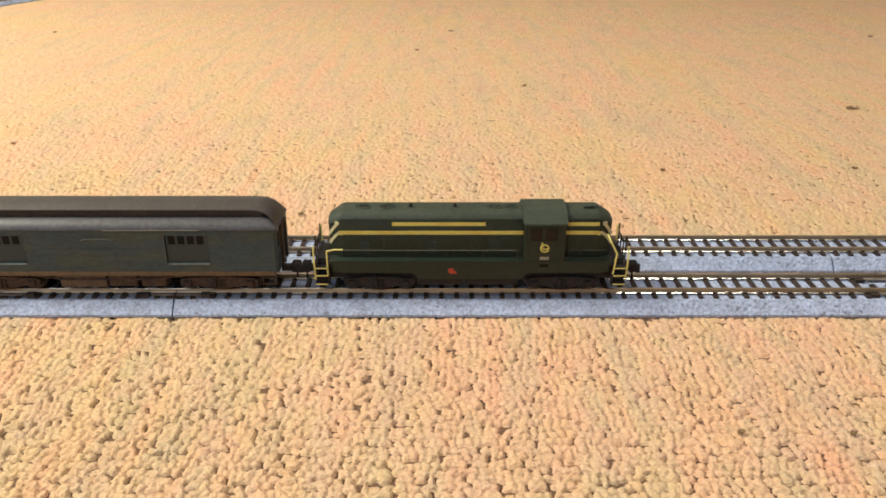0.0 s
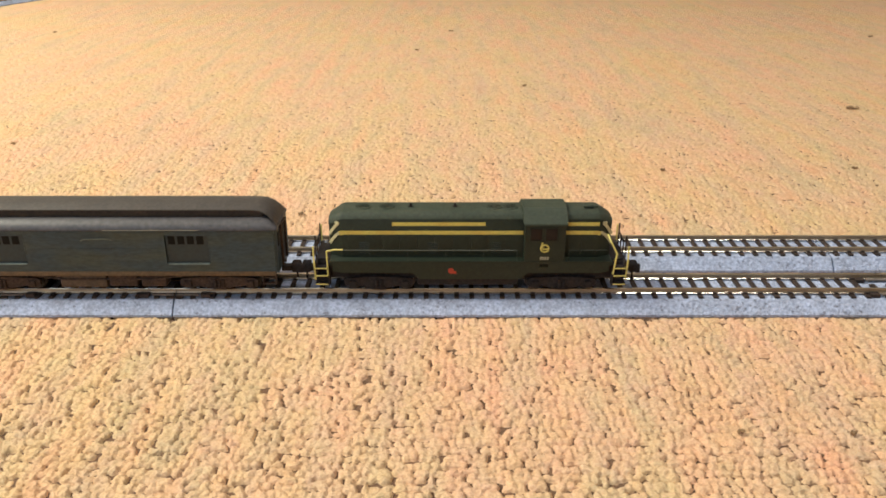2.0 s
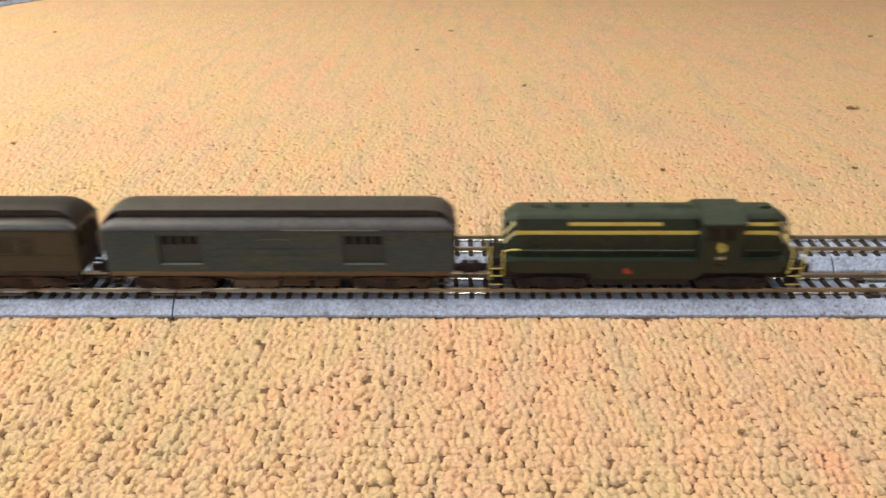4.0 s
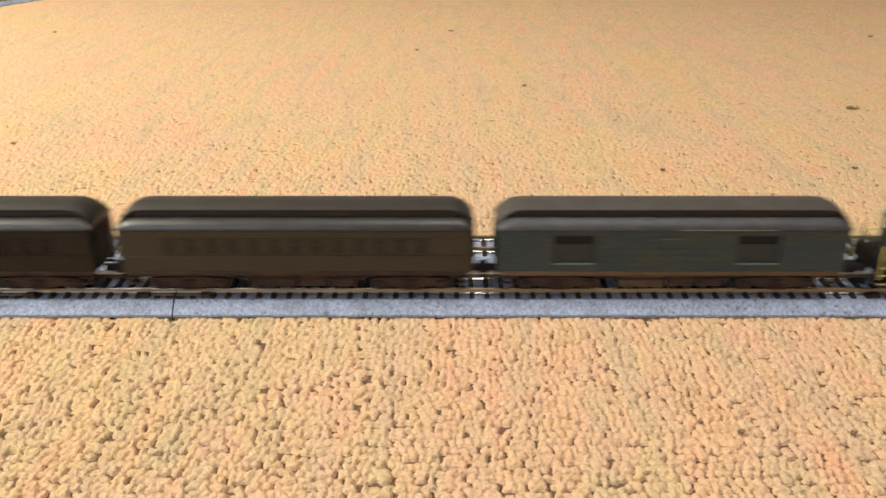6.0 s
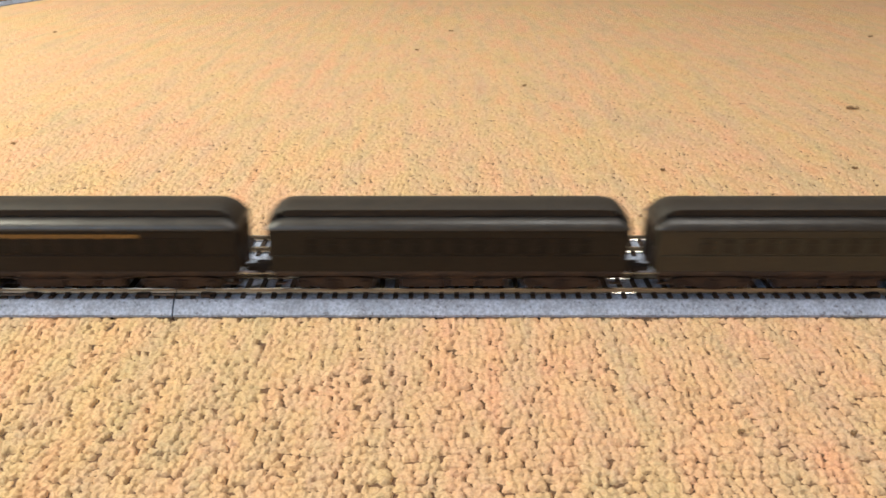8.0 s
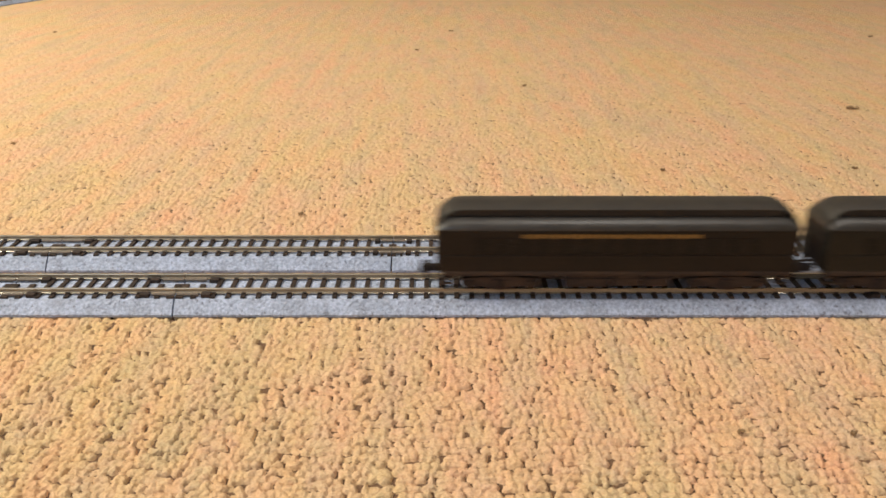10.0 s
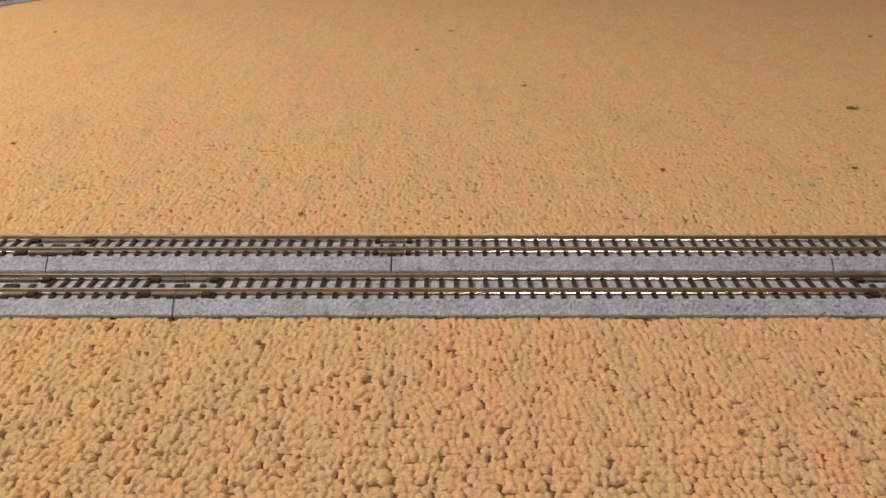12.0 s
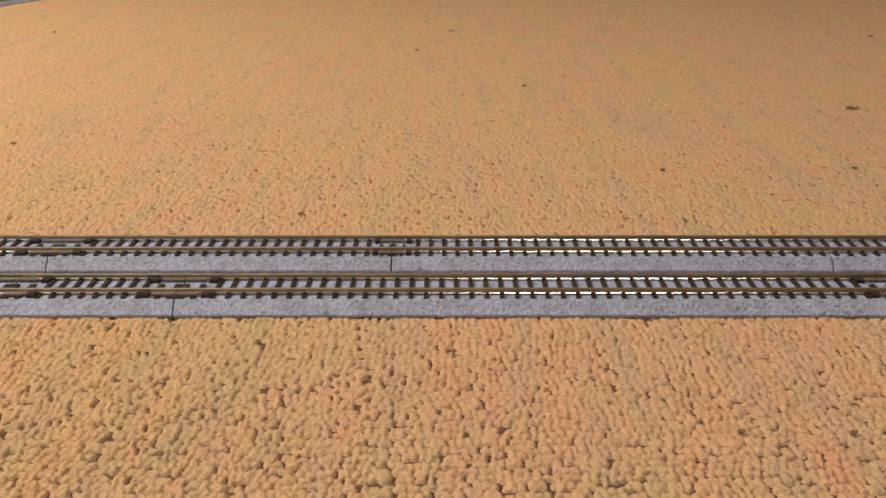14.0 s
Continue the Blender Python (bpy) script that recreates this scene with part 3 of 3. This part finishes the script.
        part("side_emblem", bm, RED, loco, "red emblem on the skirt")
        # walkway rails: long grey wires, yellow posts at the ends
        bm = bmesh.new()
        wire(bm, [(-43.5, s * 9.1, 15.3), (-30, s * 9.1, 15.2), (14.5, s * 9.1, 15.2)], 0.13)
        for x in (-32, -20, -8, 4, 14.5):
            tube(bm, (x, s * 9.1, 11.2), (x, s * 9.1, 15.2), 0.05, 6)
        part("handrail", bm, WIRE, loco, "thin grey walkway handrail")
        bm = bmesh.new()
        wire(bm, [(31, s * 9.1, 11.4), (31, s * 9.1, 15.2), (43.0, s * 9.1, 15.3)], 0.12)
        part("handrail", bm, GREEN, loco, "")
        for e in (-1, 1):
            bm = bmesh.new()
            wire(bm, [(e * 45.6, s * 9.2, 6.4), (e * 45.6, s * 9.2, 15.0), (e * 43.0, s * 9.1, 15.4), (e * 40.5, s * 9.1, 15.4)] if e < 0 else
                 [(45.4, s * 9.2, 7.0), (46.2, s * 9.2, 14.0), (44.2, s * 8.6, 17.8), (43.4, s * 6.4, 19.6)], 0.27)
            part("grab_rail", bm, CREAM, loco, "yellow grab rail by the steps")
            bm = made(wire, [(e * 49.6, s * 9.2, 5.0), (e * 49.8, s * 9.2, 11.0), (e * 49.8, s * 9.2, 16.6)], 0.27)
            part("grab_rail", bm, CREAM, loco, "yellow grab rail by the steps")
            # step well with three yellow-edged treads
            bm = bmesh.new()
            box(bm, e * 47.6, s * 6.6, 6.4, 4.4, 0.4, 8.0)
            box(bm, e * 45.4, s * 7.8, 6.6, 0.4, 2.6, 8.0)
            steps = part("step_well", bm, BLACK, loco, "")
            for z in (3.4, 6.4, 9.0):
                bm = made(box, e * 47.6, s * 8.2, z, 4.4, 2.6, 0.4, 0.08)
                part("tread", bm, BLACK, steps, "")
                bm = made(box, e * 47.6, s * 9.45, z + 0.05, 4.0, 0.2, 0.4, 0.05)
                part("tread_edge", bm, CREAM, steps, "yellow tread edge")
    for e in (-1, 1):
        bm = bmesh.new()
        box(bm, e * 49.3, 0, 8.6, 0.9, 18.0, 5.0, 0.2)
        part("end_beam", bm, BLACK, loco, "")
        bm = made(box, e * 47.2, 0, 10.9, 4.4, 12.6, 0.8, 0.1)
        part("end_platform", bm, BLACK, loco, "")
        bm = bmesh.new()
        for y in (-5.5, -2, 2, 5.5):
            tube(bm, (e * 49.6, y, 10.8), (e * 49.6, y, 18.6 if abs(y) > 3 else 16), 0.24, 6)
        wire(bm, [(e * 49.6, -5.5, 16.2), (e * 49.6, -2, 15.2), (e * 49.6, 2, 15.2), (e * 49.6, 5.5, 16.2)], 0.22)
        part("end_railing", bm, BLACK, loco, "black end railing")
        coupler(loco, e * 49.5, e)
        bm = bmesh.new()
        for z in (20.0, 22.0):
            tube(bm, (e * 43.8, 0, z), (e * 45.6, 0, z), 0.85, 12)
        part("headlight", bm, LENS, loco, "twin clear headlight")
        truck(loco, e * 29.5, 17.0, BLACK, False)
    # roof fittings
    for x in (-34.5, -27.0, 7.5, 12.6):
        bm = bmesh.new()
        tube(bm, (x, 0, 26.3), (x, 0, 26.7), 2.8, 20, 2.6)
        fan = part("roof_fan", bm, GREEN_TOP, loco, "round lighter green roof fan")
        bm = bmesh.new()
        for k in range(6):
            box(bm, x, 0, 26.74, 4.4, 0.3, 0.12, 0, Matrix.Rotation(k * math.pi / 6, 4, "Z"))
        part("grille", bm, GREEN, fan, "", smooth=False)
    for x in (-19.2, -5.0):
        bm = bmesh.new()
        tube(bm, (x, 0, 26.4), (x, 0, 27.7), 0.42, 10)
        box(bm, x, 0, 26.6, 1.5, 1.2, 0.3, 0.08)
        part("exhaust_stack", bm, BLACK, loco, "short black exhaust stack")
    bm = bmesh.new()
    box(bm, 38.5, 0.5, 26.6, 4.6, 2.2, 0.5, 0.15)
    part("roof_hatch", bm, GREEN_TOP, loco, "")
    bm = bmesh.new()
    tube(bm, (36.0, -1.4, 27.0), (39.0, -1.4, 27.0), 0.3, 8, 0.6)
    part("horn", bm, GREEN, loco, "")
    return loco


def passenger_car(at, length, side, sill, label, baggage=False, stripe=None, name="model_passenger_car"):
    """Heavyweight car with a clerestory roof; its centre at x mm, its body length in mm."""
    car = new(name)
    car.location = (at * MM, 0.0006, 0.00703)
    tagged(car, label, "model train car", "cars of the model train")
    h = length / 2
    bm = bmesh.new()
    w = 8.4 if baggage else 9.3
    prism(bm, [(-w, 7.6), (-w, 22.2), (-8.3, 22.8), (8.3, 22.8), (w, 22.2), (w, 7.6)], -h + 0.6, h - 0.6)
    body = part("body", bm, side, car, "", smooth=False)
    if baggage:
        for s in (-1, 1):
            for nm, x0, x1, z0, z1 in (("side_panel", -h + 0.6, -37.9, 7.6, 22.2), ("side_panel", -24.1, 20.1, 7.6, 22.2), ("side_panel", 33.9, h - 0.6, 7.6, 22.2),
                                       ("door_header", -37.9, -24.1, 20.3, 22.2), ("door_sill", -37.9, -24.1, 7.6, 10.6),
                                       ("door_header", 20.1, 33.9, 20.3, 22.2), ("door_sill", 20.1, 33.9, 7.6, 10.6)):
                bm = made(box, (x0 + x1) / 2, s * 8.85, (z0 + z1) / 2, x1 - x0, 0.9, z1 - z0)
                part(nm, bm, side, body, "", smooth=False)
            bm = made(box, 16.5, s * 9.78, 22.3, 30, 0.12, 0.10)
            part("eave_strip", bm, PALE, body, "thin pale strip along part of the eave", smooth=False)
    bm = bmesh.new()
    for s in (-1, 1):
        box(bm, 0, s * 9.2, 7.2, length - 2, 0.7, 1.5, 0.15)
    box(bm, 0, 0, 7.0, length - 3, 17.6, 1.0)
    part("side_sill", bm, sill, car, "")
    # lower roof: quarter-round shoulders that dip at the ends
    low = [(-9.75, 22.0), (-9.75, 22.5), (-9.1, 23.7), (-7.8, 24.7), (-6.2, 25.3), (6.2, 25.3), (7.8, 24.7), (9.1, 23.7), (9.75, 22.5), (9.75, 22.0)]
    bm = bmesh.new()
    prism(bm, low, 0, 0, [(-h - 0.4, 0.93, 0.25), (-h + 0.4, 0.96, 0.5), (-h + 2.4, 0.99, 0.88), (-h + 4.5, 1, 1), (h - 4.5, 1, 1), (h - 2.4, 0.99, 0.88),
                          (h - 0.4, 0.96, 0.5), (h + 0.4, 0.93, 0.25)])
    part("lower_roof", bm, ROOF_LOW if baggage else COACH_ROOF_LOW, car, "dusty grey lower roof", smooth=True)
    bm = bmesh.new()
    prism(bm, [(-5.6, 25.0), (-5.6, 27.6), (5.6, 27.6), (5.6, 25.0)], 0, 0, [(-h + 4.2, 1, 0.4), (-h + 6.4, 1, 1), (h - 6.4, 1, 1), (h - 4.2, 1, 0.4)])
    clere = part("clerestory", bm, CLERE, car, "rusty brown clerestory side", smooth=False)
    for s in (-1, 1):
        for k in range(int((length - 18) / 6.2)):
            bm = made(box, -h + 11.5 + k * 6.2, s * 5.62, 26.5, 4.2, 0.16, 1.1)
            part("clerestory_window", bm, CLERE, clere, "", smooth=False)
    top = [(-6.35, 27.55), (-6.3, 27.9), (-4.6, 28.5), (-2.4, 28.95), (0, 29.1), (2.4, 28.95), (4.6, 28.5), (6.3, 27.9), (6.35, 27.55)]
    bm = bmesh.new()
    rings = []
    for x, drop, wide in ((-h - 0.1, 4.6, 1.20), (-h + 0.9, 3.2, 1.12), (-h + 2.6, 1.5, 1.05), (-h + 4.8, 0.4, 1.0), (-h + 7.5, 0, 1), (h - 7.5, 0, 1),
                          (h - 4.8, 0.4, 1.0), (h - 2.6, 1.5, 1.05), (h - 0.9, 3.2, 1.12), (h + 0.1, 4.6, 1.20)):
        rings.append([bm.verts.new((x, y * wide, z - drop)) for y, z in top])
    for r0, r1 in zip(rings, rings[1:]):
        for i in range(len(top)):
            j = (i + 1) % len(top)
            bm.faces.new((r0[i], r0[j], r1[j], r1[i]))
    bm.faces.new(rings[0])
    bm.faces.new(list(reversed(rings[-1])))
    part("upper_roof", bm, ROOF if baggage else COACH_ROOF, car, "dusty brown arched upper roof", smooth=True)
    for s in (-1, 1):
        bm = bmesh.new()
        box(bm, 0, s * 9.35, 21.5, length - 3, 0.3, 0.5, 0.1)
        part("letterboard_rail", bm, side, body, "")
        bm = bmesh.new()
        box(bm, 0, s * 9.4, 13.2, length - 3, 0.4, 0.7, 0.15)
        if not baggage:
            part("belt_rail", bm, side, body, "")
        else:
            bm.free()
        if baggage:
            for x in (27.0, -31.0):
                bm = bmesh.new()
                box(bm, x, s * 8.4, 15.4, 13.7, 0.5, 9.6)
                door = part("sliding_door", bm, BAG_DOOR, body, "recessed teal sliding door with barred windows")
                bm = bmesh.new()
                for a, b, c, d in ((0, 5.0, 14.2, 0.35), (-7.0, 0, 0.35, 9.6), (7.0, 0, 0.35, 9.6)):
                    box(bm, x + a, s * 9.2, 15.4 + b, c, 0.36, d, 0.06)
                part("door_frame", bm, side, door, "", smooth=False)
                bm = made(box, x, s * 9.1, 10.55, 13.0, 0.9, 0.35, 0.08)
                part("threshold", bm, PALE_TEAL, door, "pale teal threshold")
                for k in range(4):
                    bm = made(box, x - 4.8 + k * 3.0, s * 8.66, 18.5, 2.2, 0.2, 2.8, 0.05)
                    part("door_window", bm, PANE, door, "", smooth=False)
            for z in (9.3, 11.4, 13.6, 15.8):
                bm = made(box, -2, s * 9.33, z, 40, 0.16, 0.2)
                part("plank_seam", bm, side, body, "", smooth=False)
            bm = bmesh.new()
            wire(bm, [(-6, s * 9.5, 18.6), (-5, s * 9.7, 19.2), (2, s * 9.7, 19.3), (4, s * 9.5, 18.9)], 0.2)
            part("grab_iron", bm, WIRE, body, "thin dull grab iron")
        else:
            n = int((length - 20) / 6.6)
            for k in range(n):
                x = -(n - 1) * 3.3 + k * 6.6
                bm = made(box, x, s * 9.3, 16.7, 3.9, 0.16, 5.0, 0.05)
                w = part("side_window", bm, COACH_PANE if side is OLIVE else DARK_PANE, body, "", smooth=False)
                bm = bmesh.new()
                for a, b, c, d in ((0, 2.6, 4.5, 0.3), (0, -2.6, 4.7, 0.35), (-2.1, 0, 0.3, 5.3), (2.1, 0, 0.3, 5.3), (0, 0.6, 4.0, 0.25)):
                    box(bm, x + a, s * 9.38, 16.7 + b, c, 0.26, d)
                part("window_frame", bm, side, w, "", smooth=False)
        if stripe:
            x0, x1 = stripe
            bm = bmesh.new()
            n = 24
            for k in range(n):
                box(bm, x0 + (x1 - x0) * (k + 0.5) / n, s * 9.36, 20.0, (x1 - x0) / n * 0.82, 0.14, 1.5)
            part("lettering", bm, ORANGE, body, "orange lettering bars along the letterboard", smooth=False)
    for e in (-1, 1):
        # end wall with a door, its diaphragm and corner steps
        bm = bmesh.new()
        box(bm, e * (h - 0.3), 0, 15, 0.7, 17.6, 15.2, 0.15)
        wall = part("end_wall", bm, side, car, "")
        bm = made(box, e * (h + 0.1), 0, 14.6, 0.5, 5.2, 13.6, 0.15)
        part("end_door", bm, PANE, wall, "")
        for s in (-1, 1):
            bm = made(box, e * (h + 0.1), s * 5.8, 18.0, 0.4, 2.6, 4.4, 0.1)
            part("end_window", bm, PANE, wall, "")
        bm = bmesh.new()
        for s in (-1, 1):
            box(bm, e * (h + 0.2), s * 3.1, 14.4, 1.2, 0.9, 13.6, 0.2)
        box(bm, e * (h + 0.2), 0, 21.2, 1.2, 7.0, 0.9, 0.2)
        part("diaphragm", bm, RUST, car, "rusty black diaphragm frame")
        for s in (-1, 1):
            bm = bmesh.new()
            box(bm, e * (h - 3.2), s * 8.2, 5.6, 4.0, 1.8, 0.4, 0.08)
            box(bm, e * (h - 3.2), s * 8.7, 3.6, 4.0, 1.4, 0.4, 0.08)
            box(bm, e * (h - 1.2), s * 8.4, 5.0, 0.3, 1.8, 3.4)
            box(bm, e * (h - 5.2), s * 8.4, 5.0, 0.3, 1.8, 3.4)
            part("step", bm, RUST, car, "")
        coupler(car, e * (h - 0.5), e)
        truck(car, e * (h - 20), 20.0, RUST, True)
    for x, w, z, y in ((-8.5, 15, 3.9, -5.4), (4.4, 9, 4.4, -5.6), (14.2, 8, 4.2, -5.4), (-8, 20, 4.2, 5.6), (12, 18, 4.2, 5.8)):
        bm = made(box, x, y, z, w, 4.4, 5.0, 0.4)
        part("underfloor_box", bm, BOX_BROWN if baggage and x == -8.5 else RUST, car, "rusty brown underfloor equipment box")
    bm = made(box, 0, 0, 5.2, length - 8, 7.0, 3.6, 0.3)
    part("centre_sill", bm, RUST, car, "")
    bm = bmesh.new()
    tube(bm, (-24, -4.0, 4.6), (-19.4, -4.0, 4.6), 1.5, 10)
    part("air_tank", bm, RUST, car, "")
    bm = bmesh.new()
    for s in (-1, 1):
        wire(bm, [(-30, s * 7.6, 6.6), (-14, s * 7.6, 4.4), (14, s * 7.6, 4.4), (30, s * 7.6, 6.6)], 0.4)
    part("truss_rod", bm, RUST, car, "")
    return car


loco = locomotive(8.85)
x, n = -107.6, 110.5
bag = passenger_car(x, n, BAG_SIDE, BAG_SILL, "weathered blue-green model baggage car with dusty roof", True, name="model_baggage_car")
x, n = -226.6, 111.4
coach_a = passenger_car(x, n, OLIVE, RUST, "olive brown model passenger coach with dusty roof")
x, n = -347.8, 113.8
coach_b = passenger_car(x, n, DARK_OLIVE, RUST, "dark olive model passenger coach with dusty roof")
x, n = -470.8, 113.4
coach_c = passenger_car(x, n, UMBER, RUST, "dark umber model passenger coach with orange lettering", stripe=(-30.4, 25.9))


# ---- lint on the carpet ----
def lint(x, y, long, wide, turn):
    bm = bmesh.new()
    for k in range(5):
        t = k / 4 - 0.5
        geo = bmesh.ops.create_icosphere(bm, subdivisions=1, radius=1.0)["verts"]
        bmesh.ops.transform(bm, verts=geo, matrix=Matrix.Translation((t * long, random.uniform(-0.4, 0.4) * wide, random.uniform(0, 0.4)))
                            @ Matrix.Diagonal((long * 0.22, wide * random.uniform(0.3, 0.6), 0.8, 1)))
    ob = new("lint_speck", mesh_of("lint_speck", bm, LINT, True))
    ob.matrix_world = pose(x * MM, y * MM, 0.0006, 0, 0, turn)
    return tagged(ob, "dark brown lint speck lying on the carpet", "lint", "lint specks on the carpet")


LINTS = [
    (57.9, 328.6, 3.1, 1.7, 60),
    (260.5, 263.0, 5.7, 3.3, -15),
    (108.5, 137.8, 2.1, 1.7, 20),
    (-60.4, 78.4, 1.6, 1.4, 40),
    (7.9, 577.3, 3.6, 2.2, 0),
    (408.5, 542.9, 4.2, 2.2, 10),
    (204.4, 140.5, 2.1, 1.1, 0),
    (-383.3, 570.2, 3.1, 1.7, 80),
    (75.3, -72.8, 1.2, 1.1, 30),
    (103.7, -73.2, 1.1, 1.1, -30),
    (-22.7, 470.3, 2.6, 1.7, 0),
    (-234.5, 183.7, 1.6, 0.9, 0),
]
for spot in LINTS:
    lint(*spot)


# ---- what moves ----
# seconds and how far the train has gone, in mm
TRAVEL = [(0.0, 0.0), (2.1, 0.0), (2.5, 1.4), (2.8, 3.2), (3.0, 5.2), (3.2, 13.8), (5.3, 133.0),
          (5.5, 146.6), (6.0, 180.2), (6.5, 224.8), (7.0, 263.9), (7.5, 310.7), (8.0, 349.6), (8.2, 364.6), (10.3, 553.4), (10.5, 571.7), (11.0, 611.0), (11.5, 665.5), (11.6, 674.0), (12.0, 704.0), (14.0, 839.3)]


def travelled(t):
    """Metres gone at t, smooth and never backwards."""
    ts = [a for a, _ in TRAVEL]
    ds = [b * MM for _, b in TRAVEL]
    i = max(0, min(len(ts) - 2, int(np.searchsorted(ts, t, side="right")) - 1))
    slope = [(ds[k + 1] - ds[k]) / (ts[k + 1] - ts[k]) for k in range(len(ts) - 1)]

    def tangent(k):
        if k == 0 or k == len(ts) - 1:
            return slope[0] if k == 0 else slope[-1]
        a, b = slope[k - 1], slope[k]
        return 0.0 if a * b <= 0 else 2 * a * b / (a + b)
    h = ts[i + 1] - ts[i]
    u = (t - ts[i]) / h
    return ((1 + 2 * u) * (1 - u) ** 2 * ds[i] + u * (1 - u) ** 2 * h * tangent(i)
            + u * u * (3 - 2 * u) * ds[i + 1] + u * u * (u - 1) * h * tangent(i + 1))


def motions():
    times = [0.0] + [2.0 + k / 10 for k in range(121)]
    for thing in (loco, bag, coach_a, coach_b, coach_c):
        at = thing.location.copy()
        walk(thing, [(t, pose(at.x + travelled(t), at.y, at.z)) for t in times])
    ticks = [0.0] + [2.0 + k / 30 for k in range(361)]
    for wheel, x in TURNING:
        walk(wheel, [(t, Matrix.Translation((x * MM, 0, 0.0027)) @ Matrix.Rotation(travelled(t) / 0.0027, 4, "Y")) for t in ticks])


motions()
